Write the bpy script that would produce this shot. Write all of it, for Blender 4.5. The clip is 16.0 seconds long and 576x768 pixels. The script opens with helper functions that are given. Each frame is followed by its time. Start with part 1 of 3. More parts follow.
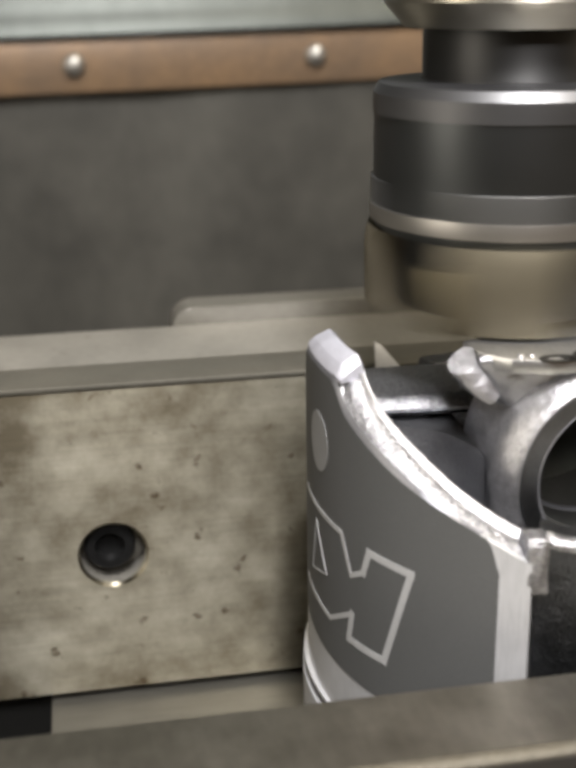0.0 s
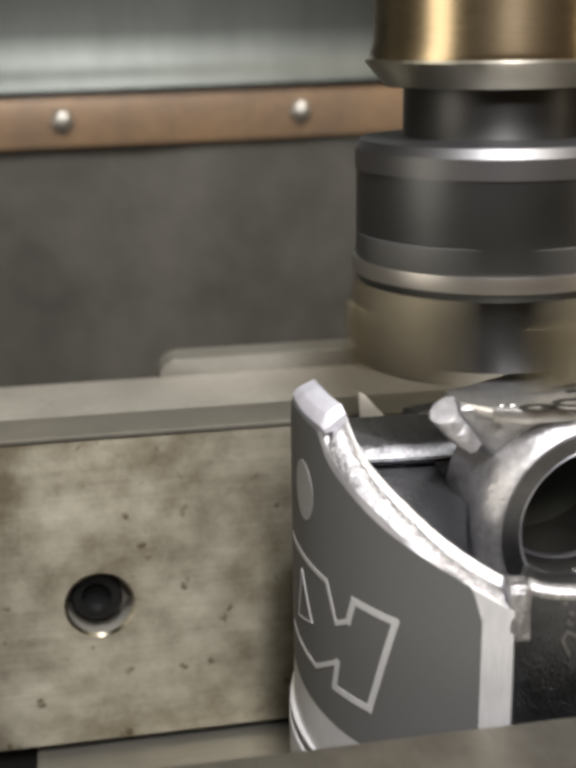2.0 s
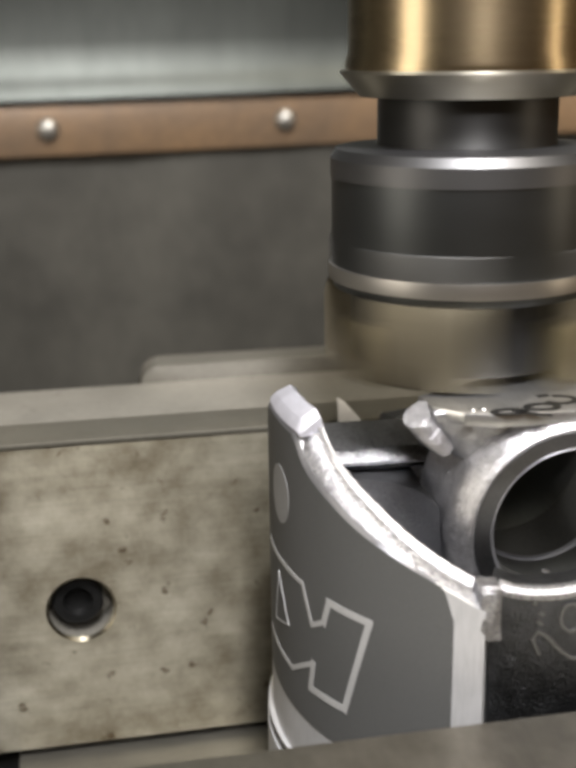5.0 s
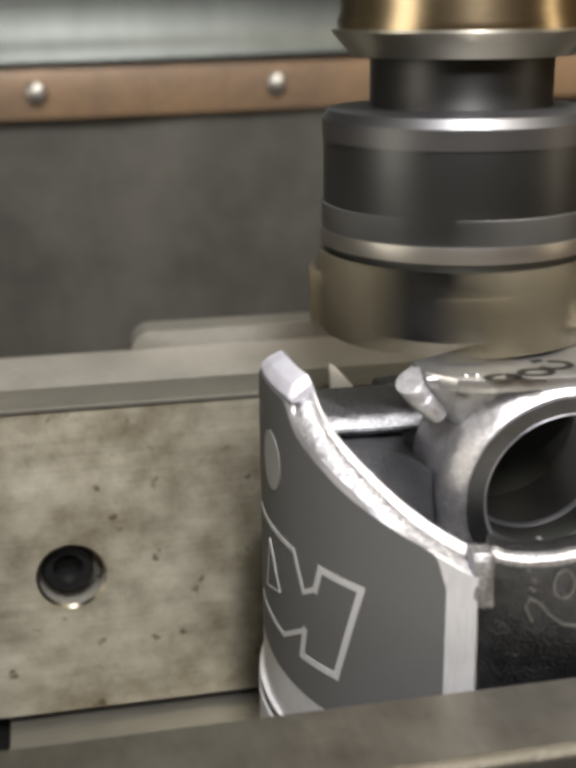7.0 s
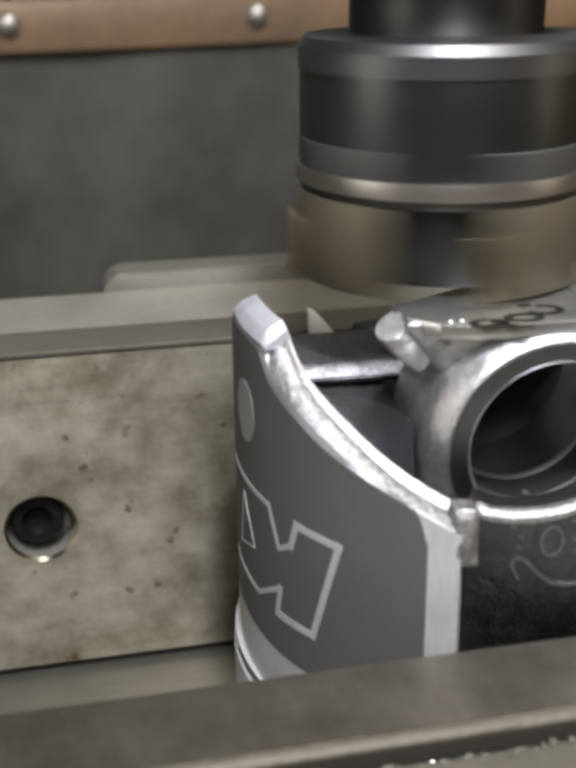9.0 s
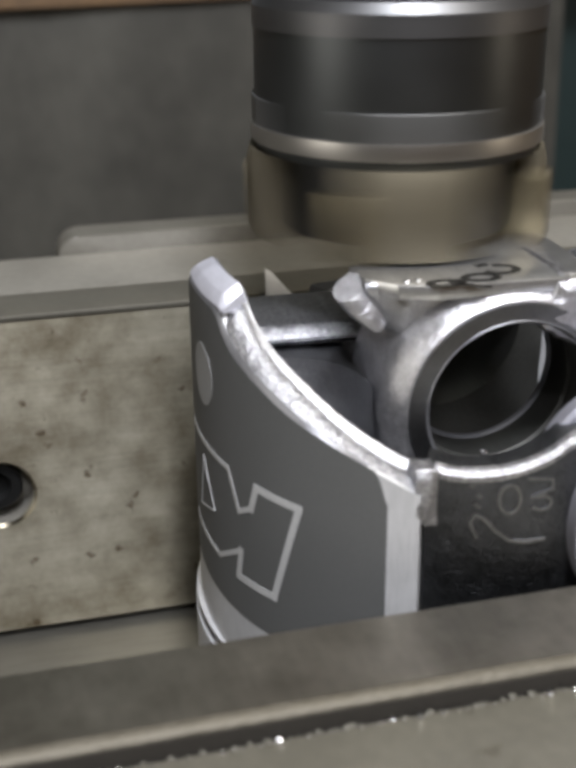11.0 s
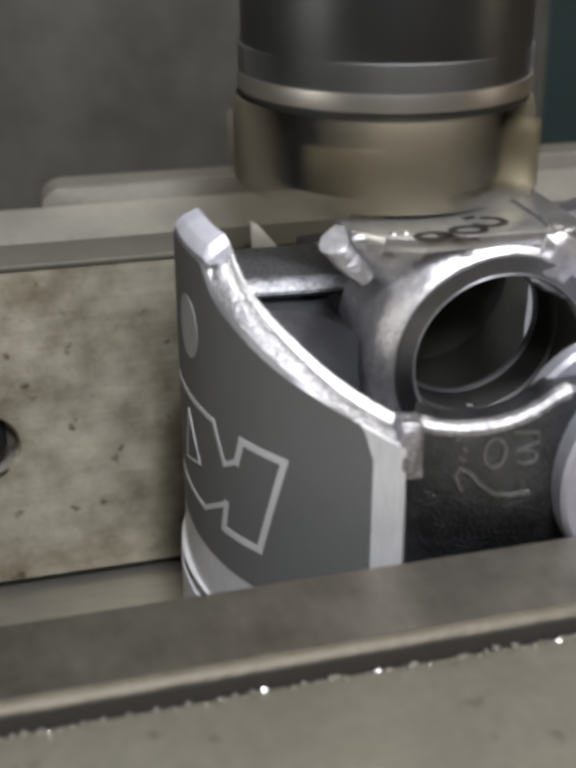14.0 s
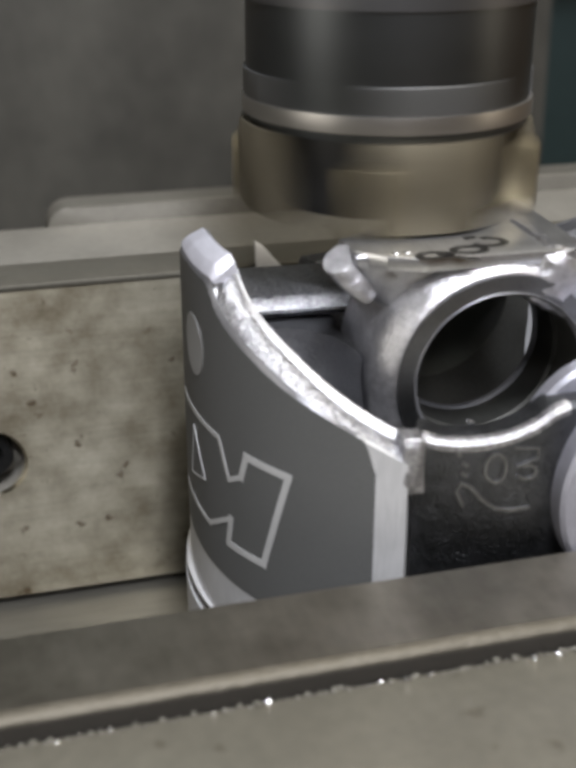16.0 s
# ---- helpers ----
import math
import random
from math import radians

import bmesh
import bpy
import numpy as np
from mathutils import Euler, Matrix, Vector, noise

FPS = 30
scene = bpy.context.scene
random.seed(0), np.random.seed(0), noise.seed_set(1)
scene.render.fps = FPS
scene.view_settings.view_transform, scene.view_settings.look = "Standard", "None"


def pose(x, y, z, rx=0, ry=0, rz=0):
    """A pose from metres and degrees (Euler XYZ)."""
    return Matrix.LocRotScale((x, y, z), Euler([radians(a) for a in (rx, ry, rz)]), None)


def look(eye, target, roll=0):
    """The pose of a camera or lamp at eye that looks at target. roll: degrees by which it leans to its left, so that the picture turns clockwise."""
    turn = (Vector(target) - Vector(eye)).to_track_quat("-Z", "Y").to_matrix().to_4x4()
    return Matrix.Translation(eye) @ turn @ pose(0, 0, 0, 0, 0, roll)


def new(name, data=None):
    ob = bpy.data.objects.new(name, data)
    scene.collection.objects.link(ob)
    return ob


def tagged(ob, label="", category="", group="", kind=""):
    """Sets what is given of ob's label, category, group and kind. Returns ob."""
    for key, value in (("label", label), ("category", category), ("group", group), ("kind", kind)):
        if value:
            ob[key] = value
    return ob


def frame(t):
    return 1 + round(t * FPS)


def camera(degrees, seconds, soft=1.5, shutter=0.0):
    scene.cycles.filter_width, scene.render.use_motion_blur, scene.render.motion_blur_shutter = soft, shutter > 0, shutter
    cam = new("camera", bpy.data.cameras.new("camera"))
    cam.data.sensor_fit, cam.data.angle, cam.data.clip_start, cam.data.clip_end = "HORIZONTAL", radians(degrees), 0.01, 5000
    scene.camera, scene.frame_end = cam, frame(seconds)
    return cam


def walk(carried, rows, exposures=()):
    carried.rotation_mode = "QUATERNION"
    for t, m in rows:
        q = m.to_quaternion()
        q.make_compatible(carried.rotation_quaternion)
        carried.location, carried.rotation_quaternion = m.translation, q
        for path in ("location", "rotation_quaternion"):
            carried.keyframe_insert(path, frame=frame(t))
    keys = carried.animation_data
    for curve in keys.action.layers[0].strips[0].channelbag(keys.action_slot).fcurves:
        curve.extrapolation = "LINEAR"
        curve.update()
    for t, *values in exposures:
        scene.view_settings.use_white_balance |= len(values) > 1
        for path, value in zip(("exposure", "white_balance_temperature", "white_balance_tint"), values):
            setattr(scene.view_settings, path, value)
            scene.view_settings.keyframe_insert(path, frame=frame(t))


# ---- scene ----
cam = camera(27.9, 16.0, soft=4.8, shutter=0.45)
cam.data.dof.use_dof, cam.data.dof.focus_distance, cam.data.dof.aperture_fstop = True, 0.19, 33.0
PATH = [
    (0, (-0.0732, -0.1669, 0.0959), (0.0853, 0.7637, -0.2339), -0.87),
    (0.5, (-0.0734, -0.1678, 0.0962), (0.0891, 0.7645, -0.2269), -0.82),
    (1, (-0.0730, -0.1672, 0.0961), (0.0924, 0.7675, -0.2187), -0.91),
    (1.5, (-0.0732, -0.1670, 0.0965), (0.0973, 0.7698, -0.2090), -0.89),
    (2, (-0.0734, -0.1696, 0.0967), (0.0993, 0.7722, -0.1918), -0.84),
    (2.5, (-0.0730, -0.1714, 0.0969), (0.1033, 0.7739, -0.1776), -0.72),
    (3, (-0.0721, -0.1743, 0.0974), (0.1046, 0.7735, -0.1680), -0.76),
    (3.5, (-0.0719, -0.1727, 0.0969), (0.1063, 0.7739, -0.1716), -0.84),
    (4, (-0.0721, -0.1732, 0.0971), (0.1080, 0.7723, -0.1743), -0.79),
    (6.5, (-0.0716, -0.1710, 0.0964), (0.1143, 0.7631, -0.2081), -0.74),
    (7, (-0.0715, -0.1707, 0.0962), (0.1160, 0.7616, -0.2131), -0.67),
    (7.5, (-0.0714, -0.1709, 0.0964), (0.1160, 0.7614, -0.2128), -0.73),
    (8, (-0.0716, -0.1717, 0.0964), (0.1159, 0.7612, -0.2111), -0.70),
    (8.5, (-0.0696, -0.1644, 0.0951), (0.1172, 0.7610, -0.2347), -0.83),
    (9, (-0.0681, -0.1619, 0.0940), (0.1280, 0.7511, -0.2638), -0.56),
    (9.5, (-0.0675, -0.1602, 0.0936), (0.1389, 0.7421, -0.2850), -0.60),
    (12, (-0.0680, -0.1621, 0.0942), (0.1657, 0.7289, -0.2951), -0.24),
    (12.5, (-0.0679, -0.1618, 0.0940), (0.1679, 0.7279, -0.2970), -0.16),
    (13, (-0.0677, -0.1600, 0.0937), (0.1697, 0.7242, -0.3085), -0.10),
    (13.5, (-0.0672, -0.1587, 0.0928), (0.1687, 0.7186, -0.3251), -0.08),
    (14, (-0.0678, -0.1608, 0.0934), (0.1677, 0.7135, -0.3311), -0.03),
    (14.5, (-0.0681, -0.1624, 0.0939), (0.1677, 0.7148, -0.3243), -0.03),
    (15, (-0.0681, -0.1615, 0.0939), (0.1671, 0.7163, -0.3235), -0.02),
    (15.5, (-0.0681, -0.1619, 0.0938), (0.1666, 0.7175, -0.3206), -0.01),
    (16, (-0.0688, -0.1634, 0.0943), (0.1669, 0.7179, -0.3152), 0.00),
]
walk(cam, [(t, look(eye, target, roll)) for t, eye, target, roll in PATH],
     exposures=[(0, 0.14, 6800, 10), (8, 0.14, 6800, 10), (9.5, -0.18, 6350, 10), (16, -0.18, 6350, 10)])

# ---- world and light ----
world = bpy.data.worlds.new("workshop_air")
scene.world = world
world.use_nodes = True
world.node_tree.nodes["Background"].inputs[0].default_value = (0.8, 0.74, 0.62, 1)
world.node_tree.nodes["Background"].inputs[1].default_value = 0.12
scene.view_settings.exposure = 0.0


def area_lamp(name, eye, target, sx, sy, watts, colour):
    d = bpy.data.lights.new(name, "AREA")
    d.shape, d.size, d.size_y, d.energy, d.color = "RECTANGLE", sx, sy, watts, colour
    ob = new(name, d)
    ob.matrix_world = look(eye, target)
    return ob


area_lamp("unseen_work_lamp", (-0.055, -0.50, 0.90), (0.0, 0.0, 0.0), 0.13, 0.16, 17.5, (0.95, 0.96, 1.0))
# Second lamp, added out of view to brighten the jaw plate and piston front.
area_lamp("unseen_work_lamp", (-0.08, -0.80, 0.70), (0.0, 0.0, 0.0), 0.08, 0.14, 6.0, (0.98, 0.97, 1.0))
# Added fill from above, with no known fixture behind it.
area_lamp("ceiling_fill", (0.5, -0.25, 1.5), (0.5, -0.25, 0.0), 0.16, 1.2, 19.0, (1.0, 0.92, 0.78))
# Unseen side panels, placed to streak the spindle nose and brighten the cutter.
area_lamp("side_fill", (-1.9, -0.55, 0.45), (0.0, 0.0, 0.1), 0.7, 1.2, 13.0, (1.0, 0.94, 0.84))
area_lamp("side_fill", (2.1, -0.95, 0.35), (0.0, 0.0, 0.1), 0.4, 1.3, 6.0, (1.0, 0.86, 0.66))


# ---- materials ----
def material(name, colour, metallic=0.0, rough=0.5, stain=None, stain_scale=60, stain_amount=0.5,
             grain=900, bump=0.1, stretch=(1, 1, 1), rough_var=0.1, coat=0.0, depth=0.0002, detail=4, specks=0.0, brushed=None):
    m = bpy.data.materials.new(name)
    m.use_nodes = True
    nt = m.node_tree
    n, l = nt.nodes, nt.links
    b = n["Principled BSDF"]
    b.inputs["Metallic"].default_value = metallic
    b.inputs["Coat Weight"].default_value = coat
    tc = n.new("ShaderNodeTexCoord")
    mp = n.new("ShaderNodeMapping")
    mp.inputs["Scale"].default_value = stretch
    l.new(tc.outputs["Object"], mp.inputs["Vector"])
    big = n.new("ShaderNodeTexNoise")
    big.inputs["Scale"].default_value, big.inputs["Detail"].default_value = stain_scale, 6
    big.inputs["Roughness"].default_value = 0.65
    l.new(tc.outputs["Object"], big.inputs["Vector"])
    fine = n.new("ShaderNodeTexNoise")
    fine.inputs["Scale"].default_value, fine.inputs["Detail"].default_value = grain, detail
    l.new(mp.outputs["Vector"], fine.inputs["Vector"])
    ramp = n.new("ShaderNodeValToRGB")
    ramp.color_ramp.elements[0].position, ramp.color_ramp.elements[1].position = 0.35, 0.68
    c2 = stain or tuple(c * 0.7 for c in colour)
    ramp.color_ramp.elements[0].color = (*[a + (b_ - a) * stain_amount for a, b_ in zip(colour, c2)], 1)
    ramp.color_ramp.elements[1].color = (*colour, 1)
    l.new(big.outputs["Fac"], ramp.inputs["Fac"])
    mix = n.new("ShaderNodeMix")
    mix.data_type, mix.blend_type = "RGBA", "MULTIPLY"
    mix.inputs["Factor"].default_value = 0.3
    l.new(ramp.outputs["Color"], mix.inputs["A"])
    l.new(fine.outputs["Fac"], mix.inputs["B"])
    tint = mix.outputs["Result"]
    if specks:
        dots = n.new("ShaderNodeTexNoise")
        dots.inputs["Scale"].default_value, dots.inputs["Detail"].default_value = 260, 3
        l.new(tc.outputs["Object"], dots.inputs["Vector"])
        lim = n.new("ShaderNodeMapRange")
        lim.inputs["From Min"].default_value, lim.inputs["From Max"].default_value = 0.65, 0.74
        lim.inputs["To Max"].default_value = specks
        l.new(dots.outputs["Fac"], lim.inputs["Value"])
        rust = n.new("ShaderNodeMix")
        rust.data_type = "RGBA"
        rust.inputs["B"].default_value = (0.05, 0.035, 0.02, 1)
        l.new(lim.outputs["Result"], rust.inputs["Factor"])
        l.new(tint, rust.inputs["A"])
        tint = rust.outputs["Result"]
    if brushed:
        b.inputs["Anisotropic"].default_value = 0.86
        way = n.new("ShaderNodeCombineXYZ")
        for k in range(3):
            way.inputs[k].default_value = brushed[k]
        l.new(way.outputs["Vector"], b.inputs["Tangent"])
    l.new(tint, b.inputs["Base Color"])
    rr = n.new("ShaderNodeMapRange")
    rr.inputs["To Min"].default_value, rr.inputs["To Max"].default_value = rough - rough_var, rough + rough_var
    l.new(big.outputs["Fac"], rr.inputs["Value"])
    l.new(rr.outputs["Result"], b.inputs["Roughness"])
    bp = n.new("ShaderNodeBump")
    bp.inputs["Strength"].default_value, bp.inputs["Distance"].default_value = bump, depth
    l.new(fine.outputs["Fac"], bp.inputs["Height"])
    l.new(bp.outputs["Normal"], b.inputs["Normal"])
    return m


M_CAST = material("cast_aluminium", (0.46, 0.465, 0.49), 0.95, 0.38, stain_scale=160, grain=1700, bump=0.5, depth=0.0003)
M_RIM = material("rough_bright_aluminium", (0.55, 0.55, 0.57), 0.95, 0.36, stain=(0.14, 0.14, 0.15), stain_scale=1500, stain_amount=0.7, grain=2600, bump=0.9, depth=0.0003, rough_var=0.12)
M_MACHINED = material("machined_aluminium", (0.6, 0.6, 0.61), 0.35, 0.45, stain_scale=90, grain=2500, bump=0.08, stretch=(1, 1, 0.1))
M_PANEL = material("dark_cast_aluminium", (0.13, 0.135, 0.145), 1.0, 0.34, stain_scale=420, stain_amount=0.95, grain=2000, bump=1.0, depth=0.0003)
M_COAT = material("graphite_coating", (0.092, 0.093, 0.092), 0.0, 0.55, stain_scale=40, stain_amount=0.25, grain=3000, bump=0.05, rough_var=0.03)
M_LINE = material("bare_line_aluminium", (0.6, 0.6, 0.6), 0.3, 0.4, grain=2500, bump=0.05)
M_PLATE = material("stained_tool_steel", (0.31, 0.29, 0.23), 1.0, 0.42, stain=(0.085, 0.068, 0.042), stain_scale=52, stain_amount=0.85, specks=0.85, grain=1500, bump=0.03, stretch=(0.05, 1, 1), rough_var=0.04, brushed=(0, 0, 1))
M_JAW = material("worn_vise_steel", (0.33, 0.308, 0.265), 0.9, 0.36, stain=(0.13, 0.118, 0.095), stain_scale=38, stain_amount=0.8, grain=700, bump=0.05, stretch=(1, 0.3, 1), rough_var=0.1)
# Near-black colour that stands for the deep shade under the jaws.
M_DARK = material("shade_black_steel", (0.008, 0.008, 0.007), 0.0, 0.9, grain=700, bump=0.1)
M_SCREW = material("black_oxide_steel", (0.06, 0.06, 0.06), 0.9, 0.45, grain=900, bump=0.1)
M_TOOL = material("blued_tool_steel", (0.125, 0.131, 0.135), 1.0, 0.4, stain_scale=90, grain=900, bump=0.05, stretch=(1, 1, 0.2))
M_BAND = material("bright_ground_band", (0.5, 0.48, 0.45), 1.0, 0.4, grain=900, bump=0.04)
M_CUTTER = material("bronze_coated_steel", (0.21, 0.186, 0.136), 0.9, 0.6, stain_scale=200, grain=900, bump=0.1)
M_INSERT = material("gold_carbide", (0.25, 0.215, 0.14), 1.0, 0.45, grain=900, bump=0.05)
# Gold base colour stands in for warm surroundings mirrored in the steel.
M_NOSE = material("warm_reflection_steel", (0.4, 0.315, 0.2), 1.0, 0.27, stain_scale=60, grain=1500, bump=0.02, rough_var=0.04)
M_WALL = material("grey_way_cover", (0.108, 0.104, 0.091), 0.5, 0.5, stain=(0.05, 0.049, 0.044), stain_scale=13, stain_amount=0.8, grain=160, bump=0.03, stretch=(1, 1, 0.5))
M_SHEET = material("galvanised_sheet", (0.060, 0.064, 0.059), 1.0, 0.42, stain_scale=8, stain_amount=0.9, grain=120, bump=0.04, stretch=(1, 1, 0.2))
M_STRIP = material("copper_brown_strip", (0.34, 0.215, 0.118), 0.4, 0.42, stain=(0.15, 0.118, 0.094), stain_scale=9, stain_amount=0.9, grain=300, bump=0.1)
M_CHROME = material("bright_screw_steel", (0.45, 0.43, 0.4), 1.0, 0.5, grain=500, bump=0.05)
M_TEAL = material("dark_green_paint", (0.02, 0.035, 0.035), 0.0, 0.4, stain_scale=10, grain=200, bump=0.05)
M_INK = material("black_marker_ink", (0.012, 0.012, 0.012), 0.0, 0.4, grain=2000, bump=0.05)
M_CHIP = material("aluminium_chip", (0.85, 0.85, 0.85), 1.0, 0.25, grain=1500, bump=0.5)
M_BORE = material("bored_aluminium", (0.22, 0.224, 0.228), 1.0, 0.38, stain_scale=150, grain=1800, bump=0.08, stretch=(1, 0.1, 1))
# Darkened aluminium: the shade inside the pin hole is put into its colour.
M_HOLE = material("shaded_bore_aluminium", (0.12, 0.12, 0.112), 0.85, 0.48, stain_scale=150, grain=1800, bump=0.08, stretch=(1, 0.1, 1))
M_BAR = material("ground_bar_steel", (0.23, 0.22, 0.19), 0.8, 0.45, stain_scale=45, grain=1200, bump=0.06, stretch=(0.1, 1, 1))
M_BODY = material("oily_jaw_body", (0.25, 0.235, 0.19), 0.55, 0.42, stain_scale=35, stain_amount=0.6, grain=500, bump=0.08, specks=0.4)
M_MARK = material("dark_raised_cast", (0.3, 0.305, 0.315), 1.0, 0.34, stain_scale=500, stain_amount=0.9, grain=2600, bump=0.6, depth=0.0003)
# Brown seam dirt, darkened further for the shade in the gap.
M_SEAM = material("brown_dirt_shade", (0.015, 0.012, 0.008), 0.0, 0.85, stain_scale=300, grain=1200, bump=0.6, depth=0.0003)
M_EDGE = material("worn_dull_steel", (0.125, 0.113, 0.09), 0.6, 0.6, stain=(0.08, 0.07, 0.05), stain_scale=220, grain=1300, bump=0.5, depth=0.0003)
M_LEDGE = material("dull_ledge_steel", (0.2, 0.19, 0.165), 0.6, 0.5, stain_scale=60, grain=700, bump=0.1)
# Grimy tone for chips; on the packing strip it stands for shade.
M_GRIME_SHADE = material("grimy_shaded_steel", (0.22, 0.21, 0.18), 0.6, 0.5, stain_scale=60, grain=900, bump=0.15)
M_TOP = material("dark_top_steel", (0.16, 0.15, 0.124), 0.6, 0.5, stain_scale=60, grain=900, bump=0.15)
M_COLLAR = material("grey_ground_collar", (0.18, 0.18, 0.185), 1.0, 0.46, grain=900, bump=0.04)
M_PAD = material("dull_clamp_steel", (0.17, 0.17, 0.168), 0.9, 0.55, grain=900, bump=0.05)
M_CONE = material("turned_nose_steel", (0.48, 0.455, 0.39), 1.0, 0.34, grain=900, bump=0.04)
M_REAR = material("worn_grey_steel", (0.36, 0.343, 0.305), 0.6, 0.52, stain_scale=40, stain_amount=0.7, grain=500, bump=0.1, specks=0.3)
M_SPOT = material("pale_coating", (0.33, 0.33, 0.33), 0.2, 0.5, grain=2500, bump=0.05)
M_MILLED = material("milled_aluminium", (0.6, 0.6, 0.6), 0.92, 0.33, stain_scale=150, grain=1800, bump=0.12, stretch=(1, 0.2, 1))
M_LUG = material("satin_aluminium", (0.74, 0.74, 0.82), 0.5, 0.45, stain_scale=150, grain=2500, bump=0.1)
M_LIP = material("smooth_cast_lip", (0.46, 0.46, 0.48), 0.85, 0.5, stain_scale=500, stain_amount=0.5, grain=2300, bump=0.25, depth=0.0002)
M_BOSS = material("sparkling_cast_boss", (0.68, 0.68, 0.71), 0.95, 0.36, stain=(0.28, 0.28, 0.3), stain_scale=700, stain_amount=0.5, grain=2200, bump=0.6, depth=0.0003)
M_BEVEL = material("grey_turned_bevel", (0.27, 0.27, 0.29), 0.7, 0.45, grain=2500, bump=0.05)
M_DISC = material("blue_grey_satin_aluminium", (0.4, 0.4, 0.455), 0.6, 0.42, stain_scale=150, grain=2500, bump=0.1)
M_ROOM = material("workshop_plaster", (0.42, 0.42, 0.38), 0.0, 0.8, stain_scale=3, grain=60, bump=0.1)
# Brown chosen to tint what the steel reflects.
M_WARM = material("warm_tint_wall", (0.36, 0.23, 0.11), 0.0, 0.7, stain_scale=3, grain=60, bump=0.1)
M_FLOOR = material("concrete_floor", (0.2, 0.2, 0.19), 0.0, 0.7, stain_scale=4, grain=80, bump=0.1)


# ---- mesh helpers ----
def part(name, bm, mat, parent=None, label="", smooth=True, angle=35):
    me = bpy.data.meshes.new(name)
    bmesh.ops.recalc_face_normals(bm, faces=bm.faces[:])
    for f in bm.faces:
        f.smooth = smooth
    for e in bm.edges:
        if len(e.link_faces) == 2 and e.calc_face_angle(0) > radians(angle):
            e.smooth = False
    bm.to_mesh(me)
    bm.free()
    me.materials.append(mat)
    ob = new(name, me)
    if parent:
        ob.parent = parent
    if label:
        tagged(ob, label)
    return ob


def empty(name, m=None, **tags):
    ob = new(name)
    ob.empty_display_size = 0.01
    if m:
        ob.matrix_world = m
    return tagged(ob, **tags)


def box(bm, x0, x1, y0, y1, z0, z1, bevel=0.0, segs=2):
    vs = [bm.verts.new((x, y, z)) for x in (x0, x1) for y in (y0, y1) for z in (z0, z1)]
    fs = [bm.faces.new([vs[i] for i in q]) for q in
          ((0, 1, 3, 2), (4, 6, 7, 5), (0, 4, 5, 1), (2, 3, 7, 6), (0, 2, 6, 4), (1, 5, 7, 3))]
    if bevel:
        es = list({e for f in fs for e in f.edges})
        bmesh.ops.bevel(bm, geom=es, offset=bevel, segments=segs, profile=0.5, affect="EDGES")
    return bm


def revolve(bm, profile, segs=64, start=0.0, sweep=2 * math.pi, cap=True):
    """Turns (r, z) pairs about z."""
    full = abs(sweep - 2 * math.pi) < 1e-6
    cols = segs if full else segs + 1
    rings = []
    for i in range(cols):
        a = start + sweep * i / segs
        rings.append([bm.verts.new((r * math.cos(a), r * math.sin(a), z)) for r, z in profile])
    for i in range(segs):
        p, q = rings[i], rings[(i + 1) % cols]
        for j in range(len(profile) - 1):
            bm.faces.new((p[j], q[j], q[j + 1], p[j + 1]))
        if not full:
            bm.faces.new((p[-1], q[-1], q[0], p[0]))
    if full and cap:
        for j in (0, -1):
            if profile[j][0] > 1e-6:
                bm.faces.new([r[j] for r in rings])
    if not full:
        bm.faces.new(rings[0])
        bm.faces.new(rings[-1])
    return bm


def loft(cols, closed=True):
    """Skins columns of points; each column is a closed ring."""
    bm = bmesh.new()
    grid = [[bm.verts.new(p) for p in c] for c in cols]
    m = len(grid[0])
    for i in range(len(grid) - 1):
        for j in range(m):
            k = (j + 1) % m
            bm.faces.new((grid[i][j], grid[i + 1][j], grid[i + 1][k], grid[i][k]))
    bm.faces.new(grid[0])
    bm.faces.new(grid[-1])
    return bm


def prism(bm, outline, axis, a, b, bevel=0.0):
    """Extrudes a closed 2D outline from a to b along an axis."""
    def at(u, v, w):
        return {"x": (w, u, v), "y": (u, w, v), "z": (u, v, w)}[axis]
    lo = [bm.verts.new(at(u, v, a)) for u, v in outline]
    hi = [bm.verts.new(at(u, v, b)) for u, v in outline]
    fs = [bm.faces.new(lo), bm.faces.new(hi)]
    for i in range(len(lo)):
        j = (i + 1) % len(lo)
        fs.append(bm.faces.new((lo[i], lo[j], hi[j], hi[i])))
    if bevel:
        es = list({e for f in fs for e in f.edges})
        bmesh.ops.bevel(bm, geom=es, offset=bevel, segments=2, profile=0.5, affect="EDGES")
    return bm


def smoothstep(a, b, x):
    u = min(1, max(0, (x - a) / (b - a)))
    return u * u * (3 - 2 * u)


